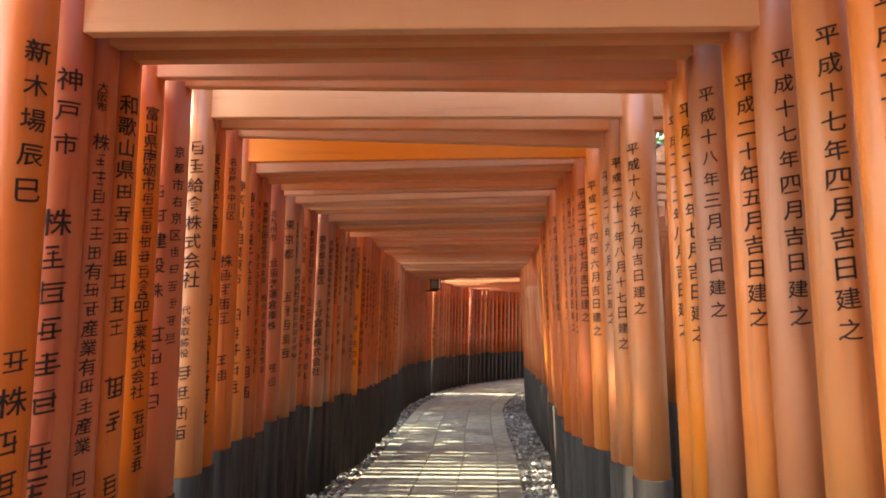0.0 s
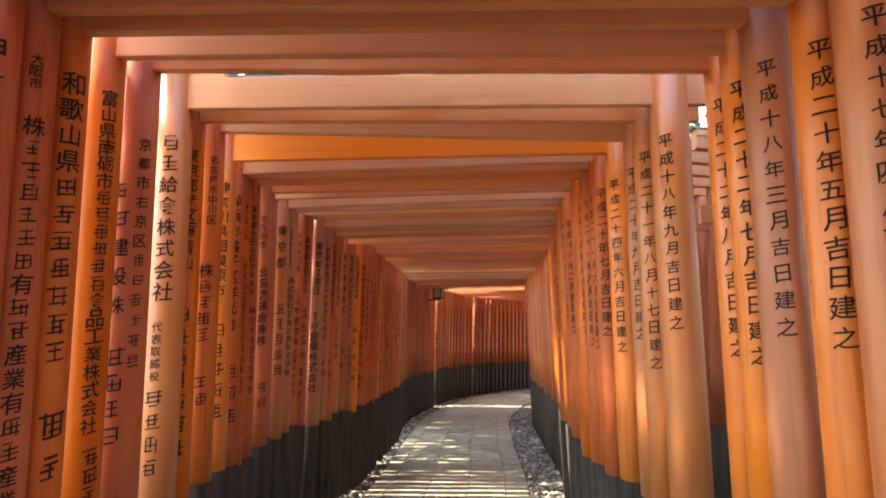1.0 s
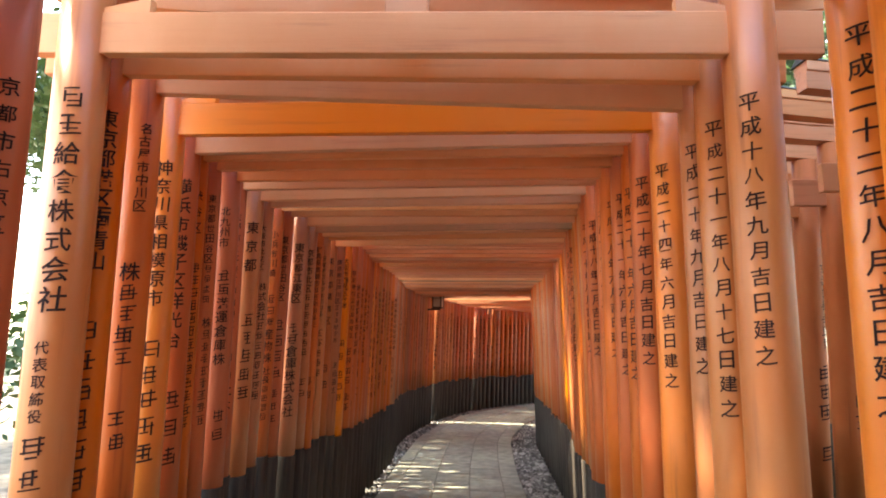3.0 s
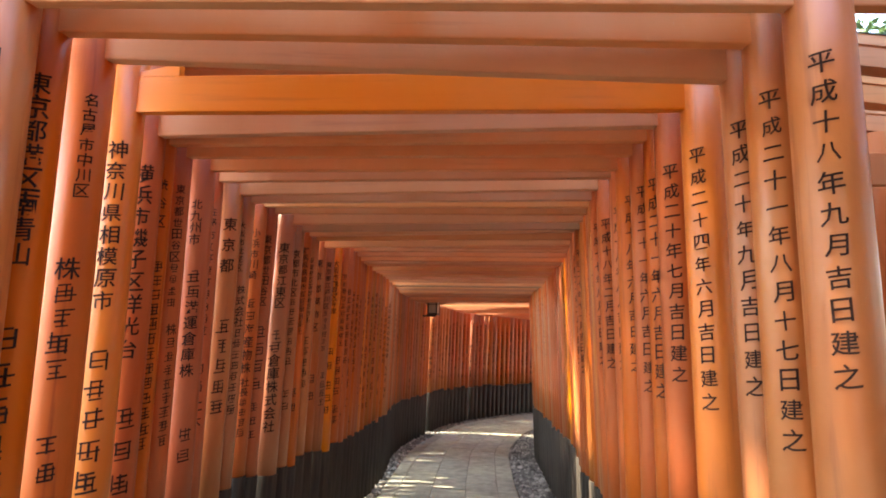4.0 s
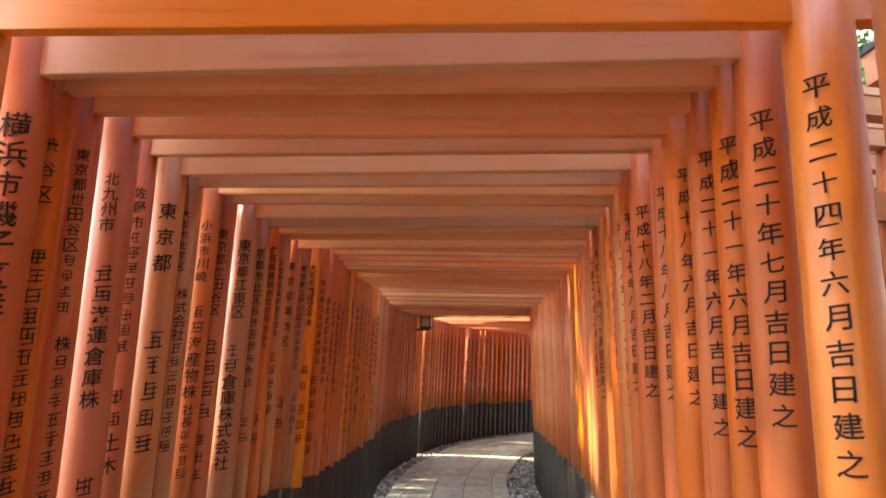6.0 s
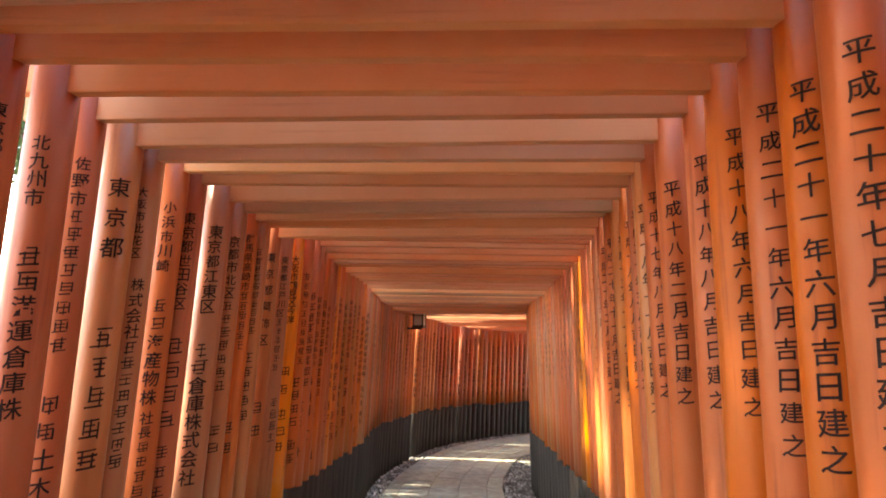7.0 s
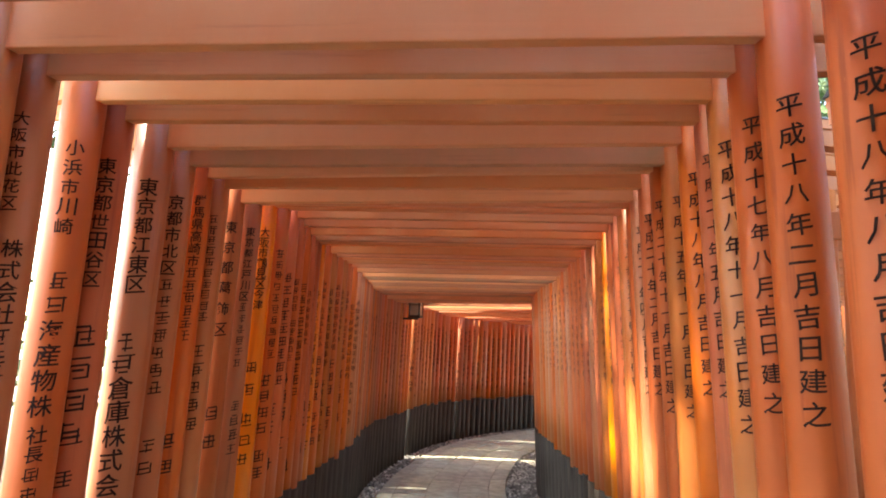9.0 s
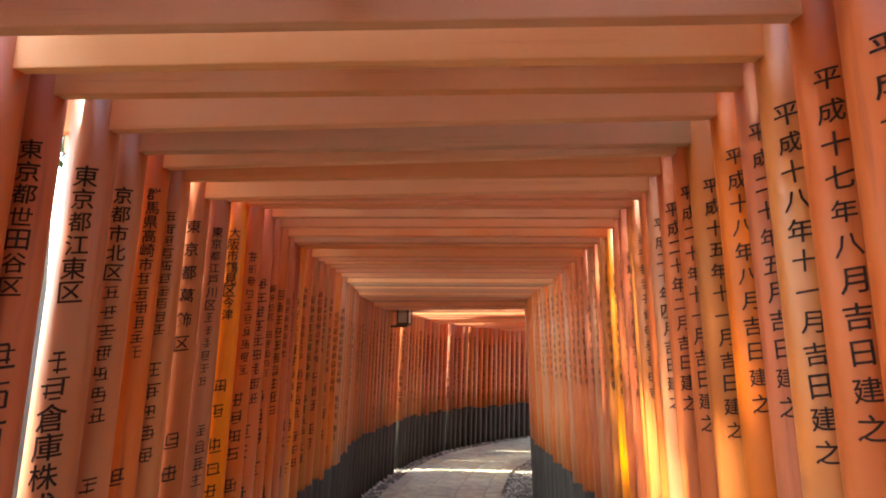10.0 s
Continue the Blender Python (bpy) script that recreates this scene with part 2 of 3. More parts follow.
def torii(place_l, place_r, zg, colours, label, radii, clear, date, seed, simple=False, tilt=0.0, turn=32, writing=(), deep=0.054):
    """One gate: two round pillars with black feet, a tie beam through them, wedges, strut and top lintel."""
    rng = random.Random(seed)
    colour_l, colour_r, colour_b = colours
    mid = (place_l + place_r) / 2
    dirx = place_r - place_l
    half = dirx.length / 2
    gate = new("torii_gate")
    gate.matrix_basis = Matrix.Translation((mid.x, mid.y, zg)) @ Matrix.Rotation(math.atan2(dirx.y, dirx.x), 4, "Z")
    tagged(gate, label, "torii gate", "torii gates along the path")
    nuki_h, gap = 0.145, 0.19
    top = clear + nuki_h + gap
    lean = Matrix.Translation((0, 0, clear)) @ Matrix.Rotation(tilt, 4, "Y") @ Matrix.Translation((0, 0, -clear))

    def level(ob):
        ob.matrix_basis = lean
        return ob

    for side, radius in zip((-1, 1), radii):
        high = BASE_HIGH + rng.uniform(-0.03, 0.03)
        bm = bmesh.new()
        lathe(bm, [(radius * 1.0, high - 0.01), (radius, 1.2), (radius * 0.985, 2.0), (radius * 0.965, top + 0.01)], 28)
        pillar = part("pillar", bm, PILLAR_PAINT[colour_l if side < 0 else colour_r], gate)
        splay = 0.010 + 0.022 * smoothstep(4.2, 5.2, mid.y)
        pillar.location = (side * (half + radius + splay * clear), 0, 0)
        pillar.rotation_euler.y = -side * splay
        bm = bmesh.new()
        rf = radius + 0.007
        lathe(bm, [(rf + 0.004, -0.25), (rf, 0.2), (rf, high - 0.006), (rf - 0.006, high)], 28)
        part("black_foot", bm, BLACK, pillar)
        facing = radians(-90 + (34 + rng.uniform(-4, 4) if side < 0 else -turn))
        if side > 0:
            size = 0.057 * rng.uniform(0.93, 1.05)
            top_z = along(DATE_TOP, place_r.y) - zg + rng.uniform(-0.015, 0.015)
            if date and not simple:
                for letter in lettering(date, radius, facing, top_z, 0.0755, size, rng):
                    part("character", letter, INK, pillar)
                continue
            else:
                bm = bars(bmesh.new(), [(0, top_z, 0.0755, size * 0.9, (11,))], radius, facing, rng)
        elif writing:
            bm = bmesh.new()
            for angle, high_z, pitch, size, text in writing:
                if isinstance(text, int):
                    text = "_" * text
                turned = radians(-90 + angle)
                for k, ch in enumerate(text):
                    z = high_z - zg - k * pitch
                    if ch == "_":
                        bars(bm, [(0.0, z, pitch, size, (1,))], radius, turned, rng)
                    else:
                        part("character", lettering(ch, radius, turned, z, pitch, size * 1.06, rng)[0], INK, pillar)
        else:
            bm = bmesh.new()
            small, low_size = rng.choice((0.046, 0.054, 0.06, 0.066)), rng.choice((0.064, 0.074, 0.085, 0.09))
            first = clear - rng.uniform(0.24, 0.42)
            groups = rng.choice(((3, 6), (9,), (7,), (4, 5), (10,)))
            pitch = small * rng.uniform(1.16, 1.24)
            cols = [(rng.uniform(-0.005, 0.022), first, pitch, small, groups)]
            low = min(first - pitch * (sum(groups) + len(groups)) - 0.02, clear - rng.uniform(0.62, 0.85))
            room = int((low - BASE_HIGH - 0.06) / (low_size * 1.3))
            cols.append((rng.uniform(-0.026, 0.0), low, low_size * 1.22, low_size, (max(2, room * 3 // 5), max(1, room - room * 3 // 5 - 1))))
            bars(bm, cols, radius, facing, rng)
        if not bm.verts:
            bm.free()
            continue
        tagged(part("inscription", bm, INK, pillar, "rows of black brushed writing"), kind="stuff")
    bm = bmesh.new()
    reach = half + 0.30
    box(bm, (-reach, -0.032, clear), (reach, 0.012, clear + nuki_h), 0.005)
    level(part("tie_beam", bm, LIGHTENED_BEAM_PAINT[colour_b], gate))
    for side in (-1, 1):
        bm = bmesh.new()
        x0, x1 = half + 0.02, half - 0.15
        pts = [(x0, 0.001), (x1, 0.001), (x1, 0.05), (x0, 0.016)]
        vs = [[bm.verts.new((side * x, y, clear + nuki_h + z)) for x, z in pts] for y in (-0.028, 0.008)]
        bm.faces.new(vs[0]), bm.faces.new(vs[1][::-1])
        for k in range(4):
            bm.faces.new((vs[0][k], vs[1][k], vs[1][(k + 1) % 4], vs[0][(k + 1) % 4]))
        bmesh.ops.recalc_face_normals(bm, faces=bm.faces[:])
        level(part("wedge", bm, LIGHTENED_BEAM_PAINT[colour_b], gate))
    bm = bmesh.new()
    box(bm, (-0.07, -0.03, clear + nuki_h - 0.01), (0.07, 0.03, top + 0.01), 0.004)
    level(part("centre_strut", bm, LIGHTENED_BEAM_PAINT[colour_b], gate))
    bm = bmesh.new()
    reach, n = half + 0.51, 10
    sect = [(y * deep, z) for y, z in ((-0.75, 0), (0.75, 0), (0.8, 0.08), (0.96, 0.084), (1, 0.13), (-1, 0.13), (-0.96, 0.084), (-0.8, 0.08))]
    loops = []
    for k in range(n + 1):
        f = -1 + 2 * k / n
        lift = 0.06 * max(0, abs(f) - 0.35) ** 2 / 0.42
        loops.append([bm.verts.new((f * reach, y, top + z + lift)) for y, z in sect])
    m = len(sect)
    for a, b in zip(loops, loops[1:]):
        for k in range(m):
            bm.faces.new((a[k], b[k], b[(k + 1) % m], a[(k + 1) % m]))
    bm.faces.new(loops[0]), bm.faces.new(loops[-1][::-1])
    bmesh.ops.recalc_face_normals(bm, faces=bm.faces[:])
    lintel = level(part("top_lintel", bm, LIGHTENED_BEAM_PAINT[colour_b], gate))
    bm = bmesh.new()
    loops = []
    for k in range(n + 1):
        f = -1 + 2 * k / n
        lift = 0.06 * max(0, abs(f) - 0.35) ** 2 / 0.42
        loops.append([bm.verts.new((f * (reach + 0.01), y, top + z + lift)) for y, z in ((-deep - 0.008, 0.128), (deep + 0.008, 0.128), (0.02, 0.155), (-0.02, 0.155))])
    for a, b in zip(loops, loops[1:]):
        for k in range(4):
            bm.faces.new((a[k], b[k], b[(k + 1) % 4], a[(k + 1) % 4]))
    bm.faces.new(loops[0]), bm.faces.new(loops[-1][::-1])
    bmesh.ops.recalc_face_normals(bm, faces=bm.faces[:])
    part("lintel_cap", bm, CAP, lintel)
    return gate


V, O, F, W, M = "vermilion", "orange", "faded", "weathered", "mossy"
HEI = "\u5e73\u6210"
DIGIT = dict(zip("123456789", "\u4e00\u4e8c\u4e09\u56db\u4e94\u516d\u4e03\u516b\u4e5d"))
TEN, YEAR, MONTH, DAY = "\u5341", "\u5e74", "\u6708", "\u65e5"
END = "\u5efa\u4e4b"


def number(n):
    text = ""
    if n >= 10:
        text = (DIGIT[str(n // 10)] if n >= 20 else "") + TEN
    return text + (DIGIT[str(n % 10)] if n % 10 else "")


def date_text(year, month, day=0):
    """An era date down a pillar, with a lucky day or a numbered one, and 'built this'."""
    return HEI + number(year) + YEAR + number(month) + MONTH + (number(day) if day else "\u5409") + DAY + END


LABELS = {V: "vermilion painted wooden torii gate with black feet", O: "fresh bright orange torii gate with black feet",
          F: "sun-faded salmon torii gate with black feet", W: "weathered brownish-red torii gate with black feet",
          M: "red torii gate with mossy tie beam"}

count = 0


def near_gate(yl, yr, xl, xr, zl, zr, colours, rl, rr, date, *writing):
    """One of the gates that the walk passes: left and right pillar's place along the path and inner face, height of the tie beam's
    two ends, paints, the two pillars' radii, the date (year, month, day, turn about the pillar) and the rows of writing on the left pillar
    (turn about the pillar, height of the first, pitch, size, and the words, _ for a plain bar, or the number of bars)."""
    global count
    zg = ground_z((yl + yr) / 2)
    year, month, day, turn = date
    torii(Vector((xl, yl)), Vector((xr, yr)), zg, colours, LABELS[colours[2]], (rl, rr), (zl + zr) / 2 - zg,
          date_text(year, month, day) if year else "", 100 + count, False, math.atan2(zl - zr, xr - xl), turn, writing)
    count += 1


near_gate(0.932, 1.180, -1.061, 0.912, 2.450, 2.450, (V, V, V), 0.072, 0.070, (20, 3, 0, 30))
near_gate(1.182, 1.416, -1.101, 0.871, 2.440, 2.440, (V, O, W), 0.072, 0.070, (20, 1, 0, 30))
near_gate(1.453, 1.608, -1.151, 0.839, 2.400, 2.400, (V, F, V), 0.070, 0.070, (17, 4, 0, 25),
          (58, 2.12, 0.092, 0.058, "\u65b0\u6728\u5834\u8fb0\u5df3"),
          (58, 1.32, 0.098, 0.066, "_\u682a__"))
near_gate(1.679, 1.828, -1.207, 0.824, 2.286, 2.298, (V, F, F), 0.072, 0.070, (17, 4, 0, 18),
          (42, 2.13, 0.098, 0.064, "\u795e\u6238\u5e02"),
          (35, 1.70, 0.102, 0.073, "\u682a_____"),
          (27, 1.04, 0.091, 0.079, 2))
near_gate(1.810, 1.984, -1.210, 0.798, 2.305, 2.329, (V, O, W), 0.072, 0.070, (20, 5, 0, 32),
          (53, 2.16, 0.033, 0.031, "\u5927\u962a\u5e02"),
          (58, 1.98, 0.059, 0.050, "\u682a______\u6709__\u7523\u696d\u6709__\u7523\u696d"),
          (55, 0.94, 0.058, 0.051, 2))
near_gate(1.948, 2.156, -1.214, 0.739, 2.312, 2.352, (V, F, W), 0.072, 0.070, (18, 3, 0, 31),
          (58, 2.15, 0.076, 0.062, "\u548c\u6b4c\u5c71\u770c_______"),
          (66, 1.19, 0.108, 0.078, 2),
          (66, 0.88, 0.070, 0.065, 2))
near_gate(2.245, 2.284, -1.302, 0.723, 2.374, 2.324, (V, O, V), 0.079, 0.070, (22, 7, 0, 35),
          (58, 2.22, 0.057, 0.052, "\u5bcc\u5c71\u770c\u5357\u783a\u5e02______\u98df\u54c1\u5de5\u696d\u682a\u5f0f\u4f1a\u793e"),
          (68, 1.04, 0.057, 0.054, 4))
near_gate(2.455, 2.466, -1.296, 0.737, 2.415, 2.336, (V, O, V), 0.079, 0.070, (22, 8, 0, 37),
          (58, 2.12, 0.072, 0.046, "\u4eac\u90fd\u5e02\u53f3\u4eac\u533a______"),
          (8, 1.94, 0.104, 0.064, "__\u5efa\u8a2d\u682a"),
          (15, 1.34, 0.089, 0.070, 4))
near_gate(2.861, 2.905, -1.370, 0.657, 2.410, 2.371, (F, F, F), 0.083, 0.083, (18, 9, 0, 31),
          (21, 2.24, 0.093, 0.076, "__\u7d66\u98df\u682a\u5f0f\u4f1a\u793e"),
          (11, 1.44, 0.051, 0.041, "\u4ee3\u8868\u53d6\u7de0\u5f79"),
          (11, 1.14, 0.091, 0.073, 4))
near_gate(3.015, 3.078, -1.387, 0.625, 2.402, 2.357, (V, F, V), 0.072, 0.073, (21, 8, 17, 34),
          (37, 2.23, 0.072, 0.065, "\u6771\u4eac\u90fd\u6e2f\u533a\u5357\u9752\u5c71"),
          (30, 1.49, 0.097, 0.079, 7))
near_gate(3.241, 3.231, -1.393, 0.616, 2.423, 2.314, (V, F, F), 0.072, 0.071, (20, 9, 0, 40),
          (42, 2.27, 0.051, 0.043, "\u540d\u53e4\u5c4b\u5e02\u4e2d\u5ddd\u533a"),
          (31, 1.71, 0.079, 0.069, "\u682a____"),
          (30, 1.17, 0.083, 0.063, 2))
near_gate(3.536, 3.508, -1.454, 0.581, 2.350, 2.327, (O, O, O), 0.072, 0.080, (24, 6, 0, 39),
          (24, 2.19, 0.081, 0.067, "\u795e\u5948\u5ddd\u770c\u76f8\u6a21\u539f\u5e02"),
          (28, 1.41, 0.106, 0.082, 5))
near_gate(3.766, 3.714, -1.494, 0.545, 2.332, 2.338, (V, V, F), 0.072, 0.071, (20, 7, 0, 28),
          (30, 2.16, 0.090, 0.075, "\u6a2a\u6d5c\u5e02\u78ef\u5b50\u533a\u6d0b\u5149\u53f0"),
          (45, 1.17, 0.126, 0.083, 3))
near_gate(3.897, 3.897, -1.516, 0.549, 2.335, 2.339, (V, V, V), 0.072, 0.071, (21, 6, 0, 42),
          (52, 2.15, 0.082, 0.050, "\u6e0b\u8c37\u533a"),
          (61, 1.79, 0.062, 0.055, 13))
near_gate(4.063, 4.054, -1.522, 0.528, 2.329, 2.324, (V, V, V), 0.072, 0.071, (21, 6, 0, 29),
          (52, 2.17, 0.053, 0.043, "\u6771\u4eac\u90fd\u4e16\u7530\u8c37\u533a____"),
          (63, 1.52, 0.061, 0.049, "\u682a________"))
near_gate(4.281, 4.237, -1.507, 0.504, 2.323, 2.309, (V, V, V), 0.072, 0.080, (18, 6, 0, 21),
          (22, 2.14, 0.059, 0.051, "\u5317\u4e5d\u5dde\u5e02"),
          (33, 1.78, 0.076, 0.064, "__\u6e2f\u904b\u5009\u5eab\u682a"),
          (45, 1.02, 0.092, 0.065, 2))
near_gate(4.548, 4.470, -1.585, 0.521, 2.334, 2.329, (V, V, W), 0.072, 0.081, (18, 8, 0, 37),
          (45, 2.16, 0.065, 0.052, "\u4f50\u91ce\u5e02________"),
          (45, 1.31, 0.090, 0.066, "__\u571f\u6728"))
near_gate(4.777, 4.751, -1.562, 0.506, 2.311, 2.334, (F, V, F), 0.079, 0.071, (18, 2, 0, 28),
          (36, 2.13, 0.121, 0.079, "\u6771\u4eac\u90fd"),
          (45, 1.54, 0.112, 0.084, 5))
near_gate(4.926, 4.910, -1.548, 0.498, 2.297, 2.310, (F, V, F), 0.072, 0.071, (17, 8, 0, 36),
          (28, 2.15, 0.052, 0.040, "\u5927\u962a\u5e02\u6b64\u82b1\u533a"),
          (50, 1.76, 0.064, 0.056, "\u682a\u5f0f\u4f1a\u793e________"))
near_gate(5.204, 5.109, -1.573, 0.512, 2.331, 2.309, (V, F, F), 0.072, 0.071, (18, 11, 0, 33),
          (31, 2.15, 0.069, 0.055, "\u5c0f\u6d5c\u5e02\u5ddd\u5d0e"),
          (38, 1.69, 0.082, 0.068, "__\u6d77\u7523\u7269\u682a"),
          (41, 1.19, 0.062, 0.052, "\u793e\u9577____"))
near_gate(5.353, 5.262, -1.552, 0.528, 2.314, 2.292, (V, V, W), 0.072, 0.071, (20, 5, 0, 40),
          (33, 2.13, 0.070, 0.058, "\u6771\u4eac\u90fd\u4e16\u7530\u8c37\u533a"),
          (34, 1.51, 0.114, 0.086, 4),
          (34, 1.02, 0.088, 0.064, 3))
near_gate(5.555, 5.465, -1.490, 0.539, 2.273, 2.283, (F, V, F), 0.079, 0.071, (18, 8, 0, 28),
          (28, 2.10, 0.078, 0.067, "\u6771\u4eac\u90fd\u6c5f\u6771\u533a"),
          (23, 1.49, 0.089, 0.081, "__\u5009\u5eab\u682a\u5f0f\u4f1a\u793e"))
near_gate(5.728, 5.703, -1.475, 0.550, 2.252, 2.272, (F, W, M), 0.072, 0.071, (15, 11, 0, 20),
          (34, 2.08, 0.071, 0.058, "\u4eac\u90fd\u5e02\u5317\u533a_______"),
          (37, 1.07, 0.090, 0.065, 2))
near_gate(5.899, 5.810, -1.468, 0.536, 2.243, 2.271, (V, V, F), 0.072, 0.071, (20, 11, 0, 41),
          (45, 2.13, 0.056, 0.053, "\u7fa4\u99ac\u770c\u9ad8\u5d0e\u5e02______"),
          (32, 1.06, 0.108, 0.070, 2))
near_gate(6.052, 5.996, -1.451, 0.536, 2.234, 2.243, (F, V, W), 0.072, 0.071, (20, 2, 0, 32),
          (34, 2.07, 0.052, 0.047, 10),
          (33, 1.44, 0.082, 0.064, 5))
near_gate(6.262, 6.214, -1.449, 0.557, 2.206, 2.233, (W, F, F), 0.072, 0.071, (20, 4, 0, 30),
          (33, 2.07, 0.105, 0.062, "\u6771\u4eac\u90fd\u845b\u98fe\u533a"),
          (37, 1.13, 0.134, 0.078, 2))
near_gate(6.443, 6.404, -1.420, 0.585, 2.239, 2.241, (W, V, V), 0.072, 0.071, (0, 0, 0, 30),
          (39, 2.08, 0.059, 0.047, "\u6771\u4eac\u90fd\u6c5f\u6238\u5ddd\u533a______"),
          (50, 1.15, 0.074, 0.057, 4))
near_gate(6.631, 6.604, -1.396, 0.594, 2.267, 2.246, (O, O, V), 0.072, 0.071, (0, 0, 0, 30),
          (30, 2.11, 0.060, 0.055, "\u5927\u962a\u5e02\u9db4\u898b\u533a\u4eca\u6d25"),
          (30, 1.34, 0.123, 0.067, 2),
          (30, 1.05, 0.105, 0.072, 3))
# gates further on: the place along the path, paints of both pillars and beam, rise of the tie beam over its usual height
FAR = [(6.80, (V, F, V), 0.05), (6.99, (V, V, W), 0.04), (7.15, (V, V, V), 0.02), (7.33, (V, O, V), 0.02), (7.52, (V, W, W), 0.01), (7.66, (V, V, V), 0.02),
       (7.82, (O, F, O), 0.03), (8.04, (V, V, W), 0.02), (8.26, (W, V, V), 0.03), (8.48, (V, V, V), 0.04), (8.69, (W, V, W), 0.04), (8.90, (V, F, V), 0.03),
       (9.16, (V, V, W), 0.02), (9.44, (F, F, F), 0.02), (9.68, (F, F, M), 0.03), (9.93, (V, V, W), 0.04), (10.17, (W, F, F), 0.05), (10.42, (F, F, W), 0.06),
       (10.66, (V, V, W), 0.06), (10.90, (V, F, W), 0.06)]
rng = random.Random(5)
for s, c, rise in FAR:
    pl, pr, head = station(s)
    torii(pl, pr, ground_z(s), c, LABELS[c[2]], (rng.uniform(0.072, 0.078), rng.uniform(0.071, 0.077)), CLEAR + rise + rng.uniform(-0.01, 0.01), "", 200 + count, deep=0.032 if s in (6.80, 6.99, 7.15, 7.33, 7.66, 8.69) else 0.064 if s < 9 else 0.05)
    count += 1
s = 10.9
while s < 22:
    s += (0.42 if 13.5 < s < 13.71 else 0.29 if 16.2 < s < 16.42 else 0.20) + rng.uniform(-0.02, 0.02)
    pl, pr, head = station(s)
    c = rng.choices((V, O, F, W), (7, 0.1, 2.0, 3.5), k=3)
    torii(pl, pr, ground_z(s), c, LABELS[c[2]], [rng.uniform(0.088, 0.095)] * 2, CLEAR + 0.05 + rng.uniform(-0.03, 0.02), "", 200 + count, deep=0.046)
    count += 1
# unseen gates behind the start, added to keep light off the near ones
for k in range(14):
    s = 0.72 - 0.24 * k
    pl, pr, head = station(s)
    torii(pl, pr, ground_z(s), (V, V, V), LABELS[V], (0.068, 0.068), CLEAR, "", 300 + k, True)

# ---- ground, path ----
bm = bmesh.new()
ys = [-400, -60, -20, -6] + [-4 + 0.5 * k for k in range(50)] + [26, 40, 80, 400]
xs = [-400, -60, -20, -8, -4, -2.5, 0, 2.5, 4, 8, 20, 60, 400]
grid = [[bm.verts.new((x, y, ground_z(max(-4, y)) - 0.05)) for x in xs] for y in ys]
for a, b in zip(grid, grid[1:]):
    for k in range(len(xs) - 1):
        bm.faces.new((a[k], a[k + 1], b[k + 1], b[k]))
tagged(part("ground", bm, EARTH), "dry brown bare earth with fallen leaves", "ground", kind="structure")


PATH_LEFT = [(-3.0, -0.72), (0.0, -0.95), (3.0, -1.24), (5.4, -1.32), (7.5, -1.30), (9.2, -1.36), (11.0, -1.36)]
PATH_WIDE = 1.63


def path_point(s, across):
    """A point of the paved path, across metres from its left edge."""
    pl, pr, head = station(s)
    d = (pr - pl).normalized()
    edge = Vector((along(PATH_LEFT, s), s)) if s <= BEND else pl + d * 0.14
    return edge + d * across


bm = bmesh.new()
loops = []
for k in range(100):
    s = -3 + k * 0.25
    a, b = path_point(s, 0), path_point(s, PATH_WIDE)
    z = ground_z(s)
    loops.append([bm.verts.new((p.x, p.y, zz)) for p, zz in ((a, z - 0.1), (a, z - 0.006), (b, z - 0.006), (b, z - 0.1))])
for a, b in zip(loops, loops[1:]):
    for k in range(3):
        bm.faces.new((a[k], a[k + 1], b[k + 1], b[k]))
pavement = tagged(part("pavement", bm, MORTAR), "worn beige-grey stone paving between gravel strips", "pavement", kind="structure")

